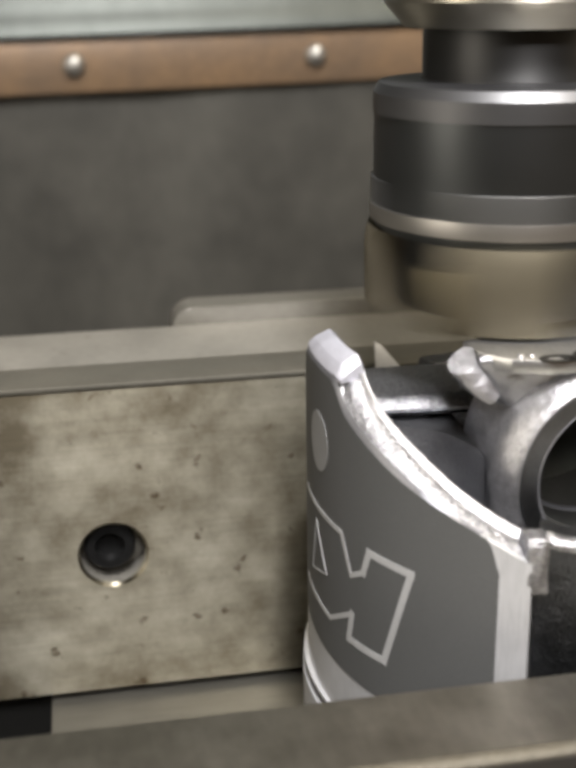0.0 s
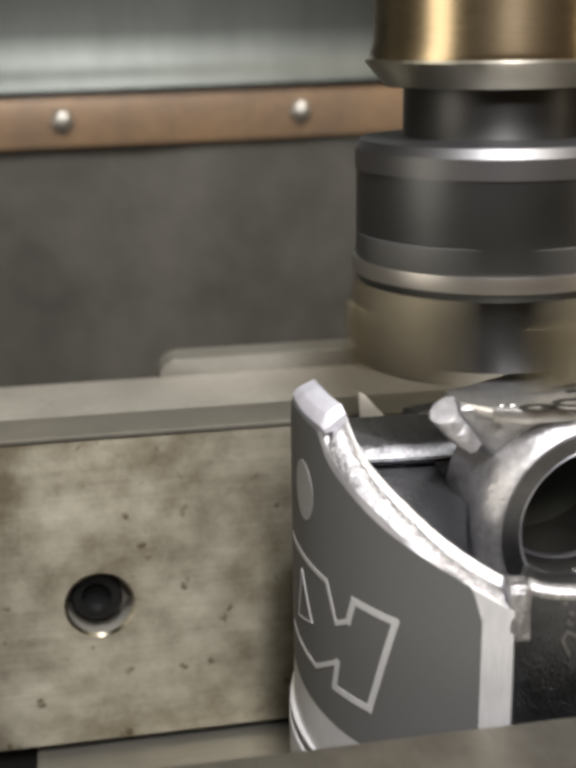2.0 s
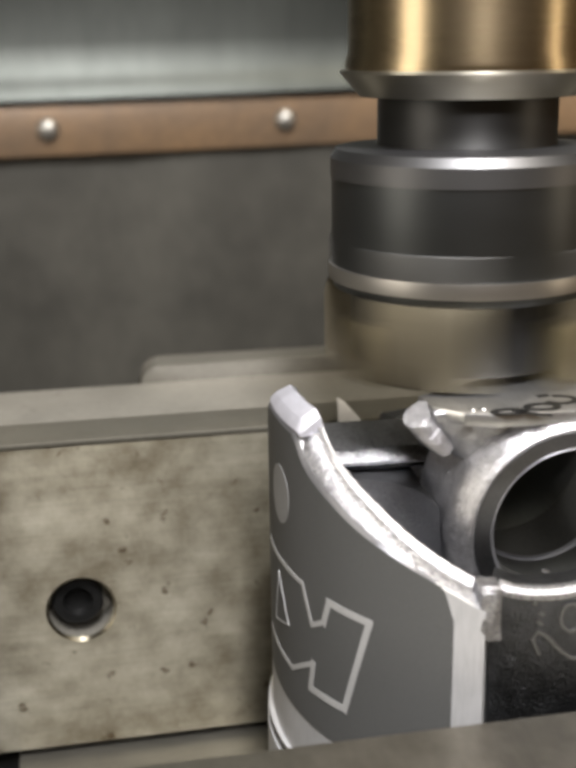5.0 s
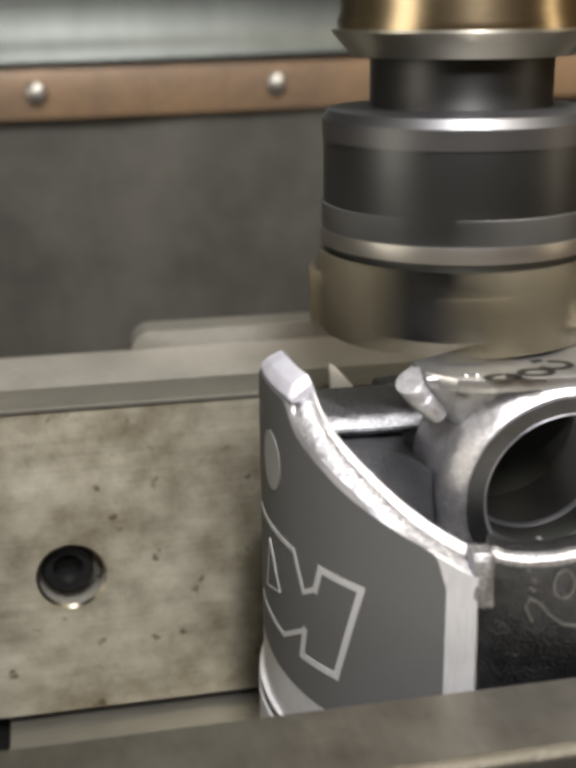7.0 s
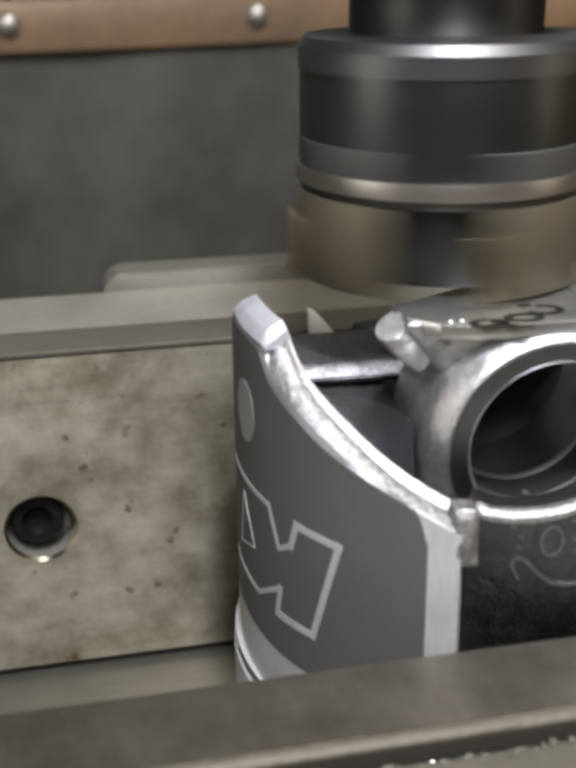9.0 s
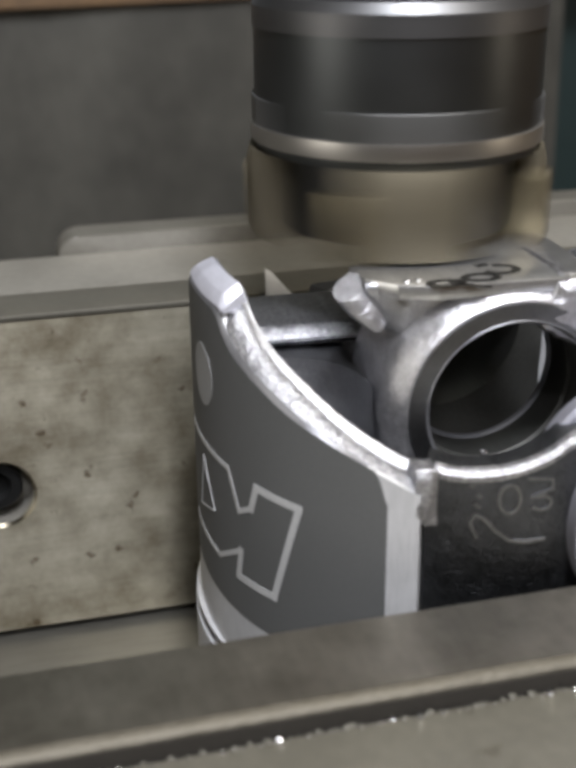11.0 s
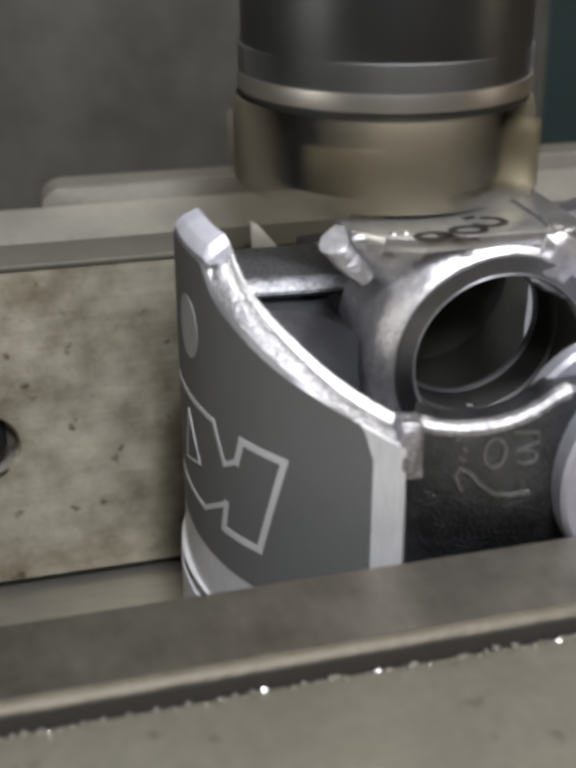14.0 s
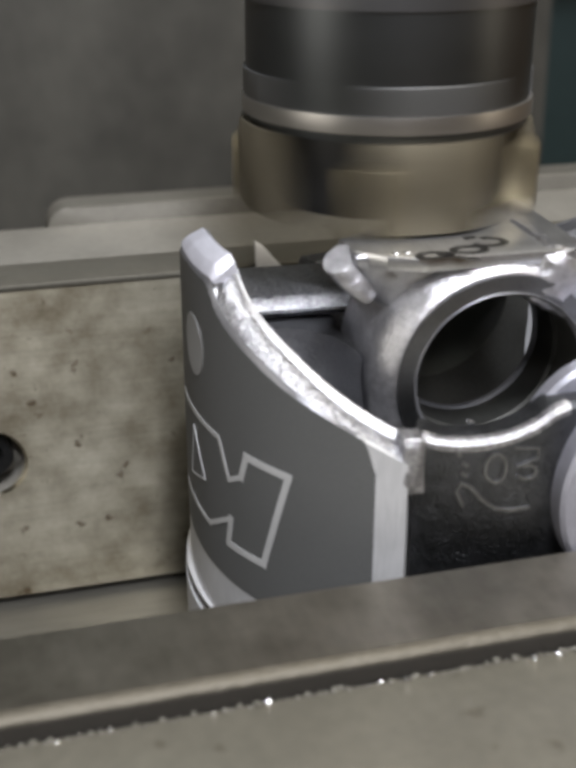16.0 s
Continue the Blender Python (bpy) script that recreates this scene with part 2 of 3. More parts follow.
# ---- unseen room, added round the machine for reflections ----
def room():
    tagged(part("floor", box(bmesh.new(), -2.5, 2.5, -2.5, 2.0, -1.05, -1.0), M_FLOOR), "unseen grey concrete floor of the added room", kind="structure")
    tagged(part("ceiling", box(bmesh.new(), -2.5, 2.5, -2.5, 2.0, 1.7, 1.75), M_ROOM), "unseen pale ceiling of the added room", kind="structure")
    # South and east walls are brown to warm the metals' reflections.
    for n, b in (("wall_west", (-2.55, -2.5, -2.5, 2.0)), ("wall_east", (2.5, 2.55, -2.5, 2.0)),
                 ("wall_south", (-2.5, 2.5, -2.55, -2.5)), ("wall_north", (-2.5, 2.5, 2.0, 2.05))):
        tagged(part(n, box(bmesh.new(), *b, -1.0, 1.7), M_WARM if n in ("wall_south", "wall_east") else M_ROOM), "unseen plain wall added for the metals to reflect", kind="structure")


room()


# ---- guards behind the vise ----
def way_cover():
    th = empty("way_cover", pose(0, 0.42, 0.058, 0, -0.9, 0), label="dull grey sheet metal way cover behind the vise", category="machine guard")
    bm = bmesh.new()
    n = 40
    pts = [(-0.6 + 0.833 * i / n, 0.0045 + 0.0012 * math.sin(i * 0.55) + 0.0008 * math.sin(i * 1.7)) for i in range(n + 1)]
    prism(bm, pts + [(x, y + 0.004) for x, y in reversed(pts)], "z", -0.37, -0.0118)
    part("sheet", bm, M_WALL, th)
    bm = box(bmesh.new(), -0.6, 0.233, -0.001, 0.0023, -0.0118, 0.0130, 0.001)
    strip = part("clamp_strip", bm, M_STRIP, th, "mottled copper-brown strip holding the cover")
    for i in range(-4, 2):
        bm = bmesh.new()
        revolve(bm, [(0.0, 0.0042), (0.0022, 0.0040), (0.0044, 0.0030), (0.0056, 0.0012), (0.0058, 0.0)], 24)
        ob = part("button_screw", bm, M_CHROME, strip, "bright button head screw")
        ob.matrix_local = pose(0.0432 + 0.1185 * i, -0.001, 0.0012, 90)
    # rolled lower lip and rising upper sheet
    out = [(-0.0015, 0.0134), (-0.0038, 0.0138), (-0.0045, 0.0155), (-0.0035, 0.0185), (-0.001, 0.023), (0.0025, 0.030), (0.005, 0.042), (0.007, 0.07), (0.008, 0.32),
           (0.012, 0.32), (0.012, 0.07), (0.009, 0.0134)]
    part("upper_sheet", prism(bmesh.new(), out, "x", -0.6, 0.6), M_SHEET, th, "shiny grey-green upper sheet with a rolled lip")
    tagged(part("machine_column", box(bmesh.new(), 0.10, 0.7, 0.48, 0.7, -0.5, 0.5, 0.01), M_TEAL),
           "dark green painted machine column behind the cover", "machine")


way_cover()


# ---- vise ----
def rear_jaw():
    th = empty("rear_jaw", label="worn steel fixed vise jaw with a raised back ledge", category="vise jaw")
    bm = box(bmesh.new(), -0.16, 0.14, 0.0605, 0.108, -0.09, 0.0160, 0.0012)
    part("body", bm, M_REAR, th)
    out = [(-0.0551, -0.05)] + [(-0.0496 - 0.0055 * math.cos(a), 0.0145 + 0.0055 * math.sin(a)) for a in [math.pi / 2 * i / 8 for i in range(9)]]
    out += [(0.137, 0.0200), (0.140, 0.0170), (0.140, -0.05)]
    part("back_ledge", prism(bmesh.new(), out, "y", 0.1082, 0.118, 0.0004), M_LEDGE, th, "steel ledge with a rounded corner behind the jaw")


def jaw_plate():
    th = empty("jaw_plate", label="brown-stained steel jaw plate with a counterbored screw", category="vise jaw")
    # front face carries a round counterbore
    cx, cz, r = -0.0732, -0.0139, 0.0066
    bm = bmesh.new()
    n = 48
    x0, x1, z0, z1, yf, yb, c = -0.16, 0.10, -0.0451, 0.0222, 0.0470, 0.0600, 0.0003
    inner, outer, deep = [], [], []
    for i in range(n):
        a = 2 * math.pi * i / n
        ca, sa = math.cos(a), math.sin(a)
        inner.append(bm.verts.new((cx + (r + 0.0006) * ca, yf, cz + (r + 0.0006) * sa)))
        deep.append(bm.verts.new((cx + r * ca, yf + 0.0006, cz + r * sa)))
        s = 0.02 / max(abs(ca), abs(sa))
        outer.append(bm.verts.new((cx + s * ca, yf, cz + s * sa)))
    for i in range(n):
        j = (i + 1) % n
        bm.faces.new((inner[i], inner[j], outer[j], outer[i]))
        bm.faces.new((deep[i], deep[j], inner[j], inner[i]))
    part_face = [(x0, cx - 0.02, z0, z1), (cx + 0.02, x1, z0, z1), (cx - 0.02, cx + 0.02, z0, cz - 0.02), (cx - 0.02, cx + 0.02, cz + 0.02, z1)]
    for a, b, d, e in part_face:
        bm.faces.new([bm.verts.new(p) for p in ((a, yf, d), (b, yf, d), (b, yf, e), (a, yf, e))])
    for q in (((x0, yf, z1), (x1, yf, z1), (x1, yf + c, z1 + c), (x0, yf + c, z1 + c)), ((x0, yf + c, z1 + c), (x1, yf + c, z1 + c), (x1, yb, z1 + c), (x0, yb, z1 + c)),
              ((x0, yf, z0), (x1, yf, z0), (x1, yb, z0), (x0, yb, z0)), ((x0, yf, z0), (x0, yf, z1), (x0, yb, z1), (x0, yb, z0)),
              ((x1, yf, z0), (x1, yf, z1), (x1, yb, z1), (x1, yb, z0)), ((x0, yb, z0), (x1, yb, z0), (x1, yb, z1 + c), (x0, yb, z1 + c))):
        bm.faces.new([bm.verts.new(p) for p in q])
    part("plate", bm, M_PLATE, th)
    # Darker cap along the plate's top edge.
    part("top_band", box(bmesh.new(), x0, x1, yf - 0.0003, yb - 0.0004, z1 - 0.0006, z1 + 0.0007, 0.0004), M_TOP, th, "darker band along the plate's top edge")
    bm = bmesh.new()
    revolve(bm, [(r, 0.0006), (r, 0.0072), (0.0, 0.0072)], 48, cap=False)
    bore = part("counterbore", bm, M_REAR, th, "grimy counterbore wall")
    bore.matrix_local = pose(cx, yf, cz, -90)
    bm = bmesh.new()
    revolve(bm, [(0.0, 0.0), (0.0051, 0.0), (0.0052, 0.0046), (0.0047, 0.0052), (0.0031, 0.0052), (0.0028, 0.003), (0.0, 0.003)], 48)
    sc = part("cap_screw", bm, M_SCREW, th, "black socket head cap screw")
    sc.matrix_local = pose(cx - 0.0006, yf + 0.0072, cz + 0.0008, 90)


def parallel_bar():
    ob = part("parallel_bar", box(bmesh.new(), -0.0882, 0.10, 0.030, 0.0596, -0.085, -0.0471, 0.0006), M_BAR)
    tagged(ob, "ground steel parallel bar below the jaw plate", "parallel bar")


def vise_bed():
    bm = box(bmesh.new(), -0.2, 0.14, -0.16, 0.14, -0.14, -0.0855, 0.002)
    # Black riser put in where the gap beside the parallel bar is in shade.
    box(bm, -0.16, -0.0888, 0.0585, 0.0600, -0.0853, -0.0458, 0.0004)
    tagged(part("vise_bed", bm, M_DARK), "vise bed coloured black for the shade under the jaws", "vise bed")


def front_jaw():
    th = empty("front_jaw", label="worn steel movable vise jaw with a ground jaw insert", category="vise jaw")
    out = [(-0.0437, -0.08), (-0.0437, 0.0090), (-0.0442, 0.0095), (-0.0574, 0.0095), (-0.0574, 0.0089), (-0.0590, 0.0082), (-0.0590, -0.08)]
    part("jaw_insert", prism(bmesh.new(), out, "x", -0.16, 0.10), M_JAW, th)
    part("worn_edge", worn_edge(), M_EDGE, th, "bright worn nicked edge of the insert")
    # Thin dark strip: seam dirt plus the gap's shade, painted on.
    part("dirt_shade_strip", box(bmesh.new(), -0.16, 0.10, -0.0593, -0.05902, -0.01, 0.0084, 0.0), M_SEAM, th, "strip of brown dirt and painted shade along the insert")
    part("jaw_body", box(bmesh.new(), -0.16, 0.10, -0.125, -0.0595, -0.08, 0.0063, 0.0005), M_BODY, th)


def worn_edge():
    """Rounded front edge with small nicks."""
    cols = []
    for i in range(521):
        x = -0.16 + 0.26 * i / 520
        d = 0.00016 * noise.noise(Vector((x * 160, 0, 0))) + 0.00012 * noise.noise(Vector((x * 620, 3, 0)))
        cols.append([(x, y, z + d * k) for y, z, k in ((-0.0574, 0.0088, 0), (-0.0574, 0.00951, 0), (-0.0579, 0.00949, 0.3), (-0.0585, 0.0093, 0.8),
                                                        (-0.0589, 0.0090, 1), (-0.0591, 0.0087, 1), (-0.0590, 0.0082, 0))])
    return loft(cols)


rear_jaw()
jaw_plate()
parallel_bar()
vise_bed()
front_jaw()


# ---- piston ----
R = 0.0429
OVAL = 0.042


def fold(phi):
    """Angle from the front, mirrored about the middle of the skirt."""
    return phi if phi <= 83 else 166 - phi


def along(knots, u):
    """Smoothed straight runs through (u, value) knots."""
    def run(v):
        for (a, p), (b, q) in zip(knots, knots[1:]):
            if v <= b:
                return p + (q - p) * max(0, v - a) / (b - a)
        return knots[-1][1]
    return (run(u - 1.2) + 2 * run(u) + run(u + 1.2)) / 4


def skirt_out(phi):
    """Height of the rough edge on the skirt's outer face."""
    return 0.001 * along([(23, 22.7), (30.6, 25.25), (39.9, 28.15), (49.4, 31.3), (57.5, 34.1), (65, 36.6), (68.3, 38.2), (70, 39.8), (72, 41.6), (83, 41.9)], fold(phi))


def skirt_in(phi):
    """Height where the rough edge meets the inner lip."""
    return 0.001 * along([(23, 23.4), (27, 24.5), (32, 25.9), (37, 27.6), (42, 29.6), (48, 32.1), (55.7, 34.9), (62, 37.5), (66, 39.5), (69.6, 41.9), (71.1, 43.4), (83, 43.8)], fold(phi))


def skirt_lip(phi):
    """Height of the smooth inner lip."""
    return 0.001 * along([(22.9, 24.3), (27.3, 25.8), (32.3, 27.2), (37.4, 28.85), (42.9, 30.8), (48.8, 33.1), (55.6, 35.4), (63.8, 38.4), (67.3, 40.2), (69.9, 42.0), (71.5, 43.6), (83, 44.0)], fold(phi))


def coat_top(phi):
    """Height of the coating's upper edge, rounded at its corner."""
    d = fold(phi)
    return skirt_out(phi) - 0.0001 - 0.0008 * smoothstep(32, 56, d) - 0.0042 * (1 - smoothstep(28.9, 32.4, d)) ** 2


def at(phi, r, z):
    a = radians(phi)
    return (-r * (1 - OVAL * math.sin(a) ** 4) * math.sin(a), -r * math.cos(a), z)


def shell(phi0, phi1, r_in, r_out, bottom, top, n=96, rows=10, cut=0.0, top_in=None):
    """A bent wall between two angles; cut bevels its upper edges; the inner edge may stand higher."""
    cols = []
    for i in range(n + 1):
        phi = phi0 + (phi1 - phi0) * i / n
        zb, zt = bottom(phi), top(phi)
        zi = top_in(phi) if top_in else zt
        lo = zt if top_in else zt - cut
        col = [at(phi, r_out, zb + (lo - zb) * j / rows) for j in range(rows + 1)]
        if cut:
            col += [at(phi, r_out - cut * 0.75, zt + (cut if top_in else 0)), at(phi, r_in + cut * 0.6, zi)]
        col += [at(phi, r_in, zi - cut * 0.6 + (zb - zi + cut * 0.6) * j / rows) for j in range(rows + 1)]
        cols.append(col)
    return loft(cols)


def skirt_mesh(side):
    """The skirt's wall with a machined bevel under the rough edge."""
    cols = []
    for i in range(201):
        phi = 23.5 + 119.0 * i / 200
        zc, zo, zl = coat_top(phi) if 32 < phi < 134 else skirt_out(phi) - 0.0002, skirt_out(phi), skirt_in(phi) - 0.001
        ring = [at(phi + side, R, -0.0145 + (zc + 0.0145) * j / 8) for j in range(9)]
        ring += [at(phi + side, 0.0424, zo), at(phi + side, 0.0385, zl)] + [at(phi + side, 0.0382, zl + (-0.0145 - zl) * j / 4) for j in range(5)]
        cols.append(ring)
    return loft(cols)


def rim_mesh(side):
    """Rough as-cast face that leans outwards along the skirt's edge."""
    cols = []
    n, rows = 420, 16
    for i in range(n + 1):
        phi = 23.3 + 119.4 * i / n
        flat = smoothstep(68, 71.5, fold(phi))
        z0, z1 = skirt_out(phi) - 0.0012 * flat, skirt_in(phi) - 0.0020 * flat
        r0, r1 = 0.0424, 0.0393
        col = [at(phi + side, r0 - 0.0003, z0 - 0.0012)]
        for j in range(rows + 1):
            u = j / rows
            p = Vector(at(phi + side, r0 + (r1 - r0) * u, z0 + (z1 - z0) * (1 - (1 - u) ** 2.1)))
            k = (1 if 0 < j < rows else 0.3) * (1 - 0.7 * flat)
            p.z += 0.0002 * math.sin(math.pi * u) + k * (0.00012 * noise.noise(p * 1500) + 0.00005 * noise.noise(p * 600) + 0.00012 * noise.noise(p * 3200))
            col.append(p)
        col.append(at(phi + side, r1, z1 - 0.0016))
        cols.append(col)
    return loft(cols)


def bevel_mesh(side):
    """Grey turned bevel between the coating and the rough edge."""
    cols = []
    for i in range(161):
        phi = 33 + 100 * i / 160
        zc, zo = coat_top(phi), skirt_out(phi)
        cols.append([at(phi + side, r, z) for r, z in ((R - 0.0004, zc - 0.0004), (R + 0.00004, zc - 0.0001), (R + 0.00002, zc + 0.0001), (0.04245, zo + 0.0001), (0.0421, zo))])
    return loft(cols)


def lip_mesh(side):
    """Smooth narrow lip on the skirt's inner side."""
    cols = []
    for i in range(201):
        phi = 22.8 + 120.4 * i / 200
        z0, z1 = skirt_in(phi), skirt_lip(phi)
        ring = ((0.0394, z0 - 0.001), (0.0395, z0), (0.0391, z0 + 0.45 * (z1 - z0)), (0.0387, z1 - 0.0001), (0.0384, z1), (0.0381, z1 - 0.0004), (0.0381, z1 - 0.0022))
        col = []
        for r, z in ring:
            p = Vector(at(phi + side, r, z))
            p.z += 0.00008 * noise.noise(p * 900)
            col.append(p)
        cols.append(col)
    return loft(cols)


def tab_mesh(side):
    """Flat-topped tab that stands up in the middle of the skirt's edge."""
    cols = []
    for i in range(41):
        phi = 69.4 + 24.0 * i / 40
        k = 1.5 * (1 - smoothstep(69.4, 71.6, phi))
        dip = 0.5 * smoothstep(84, 93, phi)
        ring = ((0.0425, 40.8), (0.0427, 41.5 - 0.2 * k), (0.0425, 42.0 - 0.4 * k), (0.0417, 43.2 - k - dip), (0.0415, 43.4 - k - dip),
                (0.0393, 44.4 - 0.8 * k - dip), (0.0389, 44.3 - 0.8 * k - dip), (0.0384, 43.0 - k), (0.0384, 40.8))
        cols.append([at(phi + side, r, z * 0.001) for r, z in ring])
    return loft(cols)


def line_on_skirt(bm, a, b, w, r):
    """A thin raised bar between two (degrees, millimetres) points of the skirt."""
    n = 10
    k = math.pi / 180 * R * 1000
    dx, dz = (b[0] - a[0]) * k, b[1] - a[1]
    ln = math.hypot(dx, dz)
    nx, nz = -dz / ln * w / 2 / k, dx / ln * w / 2
    ex, ez = dx / ln * w / 2 / k, dz / ln * w / 2
    rows = []
    for i in range(n + 1):
        u = i / n
        e = -1 if i == 0 else (1 if i == n else 0)
        p, z = a[0] + (b[0] - a[0]) * u + e * ex, a[1] + (b[1] - a[1]) * u + e * ez
        rows.append([bm.verts.new(at(p + s * nx, rr, (z + s * nz) * 0.001)) for s, rr in ((1, r - 0.0002), (1, r), (-1, r), (-1, r - 0.0002))])
    for p, q in zip(rows, rows[1:]):
        for j in range(3):
            bm.faces.new((p[j], q[j], q[j + 1], p[j + 1]))


def spot(phi, z, half_w, half_h, r, lean=0.0):
    bm = bmesh.new()
    n = 40
    rim = []
    for i in range(n):
        a = 2 * math.pi * i / n
        dz = half_h * math.sin(a)
        rim.append(bm.verts.new(at(phi + half_w * math.cos(a) + lean * dz, r, (z + dz) * 0.001)))
    low = [bm.verts.new((v.co.x * 0.99, v.co.y * 0.99, v.co.z)) for v in rim]
    c = bm.verts.new(at(phi, r, z * 0.001))
    for i in range(n):
        j = (i + 1) % n
        bm.faces.new((rim[i], rim[j], c))
        bm.faces.new((low[i], low[j], rim[j], rim[i]))
    return bm


def stroke(bm, pts, w, up):
    """A flat bar of ink or a raised cast bar along a run of points; up is its thick direction."""
    up = Vector(up)
    ps = [Vector(p) for p in pts]
    rows = []
    for i, p in enumerate(ps):
        d = (ps[min(i + 1, len(ps) - 1)] - ps[max(i - 1, 0)]).normalized()
        s = d.cross(up).normalized() * w / 2
        rows.append([bm.verts.new(q) for q in (p + s, p + s * 0.7 + up, p - s * 0.7 + up, p - s)])
    for p, q in zip(rows, rows[1:]):
        for j in range(3):
            bm.faces.new((p[j], q[j], q[j + 1], p[j + 1]))
    bm.faces.new(rows[0])
    bm.faces.new(rows[-1])


def arc(cx, cz, rx, rz, a0, a1, n=14):
    return [(cx + rx * math.cos(radians(a0 + (a1 - a0) * i / n)), cz + rz * math.sin(radians(a0 + (a1 - a0) * i / n))) for i in range(n + 1)]


def piston():
    th = empty("piston", pose(0, 0, 0, 0, 0, -3.0), label="inverted aluminium engine piston with grey coated skirt clamped in the vise", category="piston")
    bm = bmesh.new()
    revolve(bm, [(0.0, -0.0470), (0.0415, -0.0470), (0.0422, -0.0462), (0.0422, -0.036), (0.0395, -0.036), (0.0395, -0.034), (0.0422, -0.034), (0.0422, -0.0265),
                 (0.0395, -0.0265), (0.0395, -0.0245), (0.0422, -0.0245), (0.0422, -0.0172), (0.0395, -0.0172), (0.0395, -0.0155), (0.0418, -0.0155),
                 (0.0420, -0.0146), (0.038, -0.014), (0.036, -0.010), (0.0, -0.010)], 128)
    part("crown", bm, M_MACHINED, th, "bright machined piston crown with ring grooves")
    for side in (0, 180):
        sk = part("skirt", skirt_mesh(side), M_MACHINED, th)
        part("rim", rim_mesh(side), M_RIM, sk, "rough sparkling cast skirt edge")
        part("bevel", bevel_mesh(side), M_BEVEL, sk, "narrow grey turned bevel")
        part("lip", lip_mesh(side), M_LIP, sk, "smooth bright inner lip of the skirt")
        part("skirt_tab", tab_mesh(side), M_LUG, sk, "smooth bright flat-topped tab of the skirt")
        coat = part("coating", shell(29.2 + side, 136.8 + side, R - 0.0004, R + 0.00006, lambda p: -0.0059, lambda p: coat_top(p - side), n=200), M_COAT, sk, "matt dark grey graphite coating")
        if side == 0:
            arrow = [(93, 17.5), (78.3, 17.6), (68.1, 17.6), (64.2, 11.8), (59.8, 13.6), (58.1, 17.4), (46.8, 17.1), (53.3, 1.1), (64.9, 0.7), (63.7, 5.4), (73.5, 1.0), (93, 1.2)]
            for k, (p, q) in enumerate(zip(arrow, arrow[1:])):
                bm = bmesh.new()
                line_on_skirt(bm, p, q, 1.15 if 4 <= k <= 8 else 0.8, R + 0.00014)
                part("emblem_line", bm, M_LINE, coat, "bare bright outline of a plain emblem")
            for p, q in (((82.4, 14.9), (75.5, 7.8)), ((75.5, 7.8), (86.0, 5.4)), ((86.0, 5.4), (82.4, 14.9))):
                bm = bmesh.new()
                line_on_skirt(bm, p, q, 0.22, R + 0.00014)
                part("emblem_line", bm, M_LINE, coat)
            part("emblem_spot", spot(80.4, 29.0, 5.9, 4.8, R + 0.00014, 0.0), M_SPOT, coat, "pale grey oval spot on the coating")
    # side walls under the pin bosses
    def ledge(p):
        return 0.001 * along([(-22, 29.7), (-7.5, 29.6), (-4, 29.0), (-0.4, 27.2), (4.2, 26.0), (9, 25.3), (13.8, 25.0), (18.8, 25.1), (22.5, 25.9)], p)
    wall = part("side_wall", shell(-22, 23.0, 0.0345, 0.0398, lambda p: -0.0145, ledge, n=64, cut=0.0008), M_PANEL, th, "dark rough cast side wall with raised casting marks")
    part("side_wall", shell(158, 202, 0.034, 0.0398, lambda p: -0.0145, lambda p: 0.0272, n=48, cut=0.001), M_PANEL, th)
    # bright bumpy edge of the front wall
    cols = []
    for i in range(121):
        p = 21.5 - 28.5 * i / 120
        z = ledge(p)
        c = []
        for r, dz in ((0.0401, -0.0014), (0.0402, -0.0006), (0.0396, 0.0001), (0.0386, 0.0002), (0.0384, -0.001)):
            q = Vector(at(p, r, z + dz))
            c.append(q + Vector((0, -1, 1)) * 0.00012 * noise.noise(q * 900))
        cols.append(c)
    part("wall_edge", loft(cols), M_RIM, wall, "bright rough upper edge")
    # raised casting marks: bars and bows, not to be read
    y = -0.0398
    bow = [(-0.0090, 0.0153), (-0.0100, 0.0176), (-0.0094, 0.0189), (-0.0080, 0.0181), (-0.0065, 0.0163), (-0.0047, 0.0149), (-0.0026, 0.0145), (0.0002, 0.0147)]
    hook = [(-0.0027, 0.0240), (0.0007, 0.0236), (0.0008, 0.0222), (-0.0021, 0.0211)]
    for pts, w in ((bow, 0.0010), (arc(-0.0050, 0.0211, 0.0014, 0.0021, 0, 360, 20), 0.0008), (hook, 0.0008), (arc(-0.0006, 0.0202, 0.0013, 0.0010, 120, -160, 12), 0.0008),
                   ([(-0.0096, 0.0206), (-0.0088, 0.0199)], 0.0009), ([(-0.0093, 0.0219), (-0.0087, 0.0214)], 0.0009), ([(-0.0102, 0.0232), (-0.0096, 0.0231)], 0.0011)):
        bm = bmesh.new()
        stroke(bm, [(x, -math.sqrt(max(0.0398 ** 2 - x * x, 0)) + 0.0001, z) for x, z in pts], w * 0.65, (0, -0.00042, 0))
        part("casting_mark", bm, M_MARK, wall)
    # small lump where the skirt edge meets the wall
    bm = bmesh.new()
    box(bm, -0.0178, -0.0146, -0.0394, -0.0350, 0.0180, 0.0262, 0.0007, 2)
    part("corner_lump", rough(bm), M_RIM, th, "rough bright cast lump at the corner")
    # smooth round faces beside the wall
    for cx, cz, r, y0, y1 in ((0.0213, 0.0165, 0.0180, -0.0432, -0.030), (0.0128, 0.0217, 0.0123, -0.0362, -0.0335)):
        bm = bmesh.new()
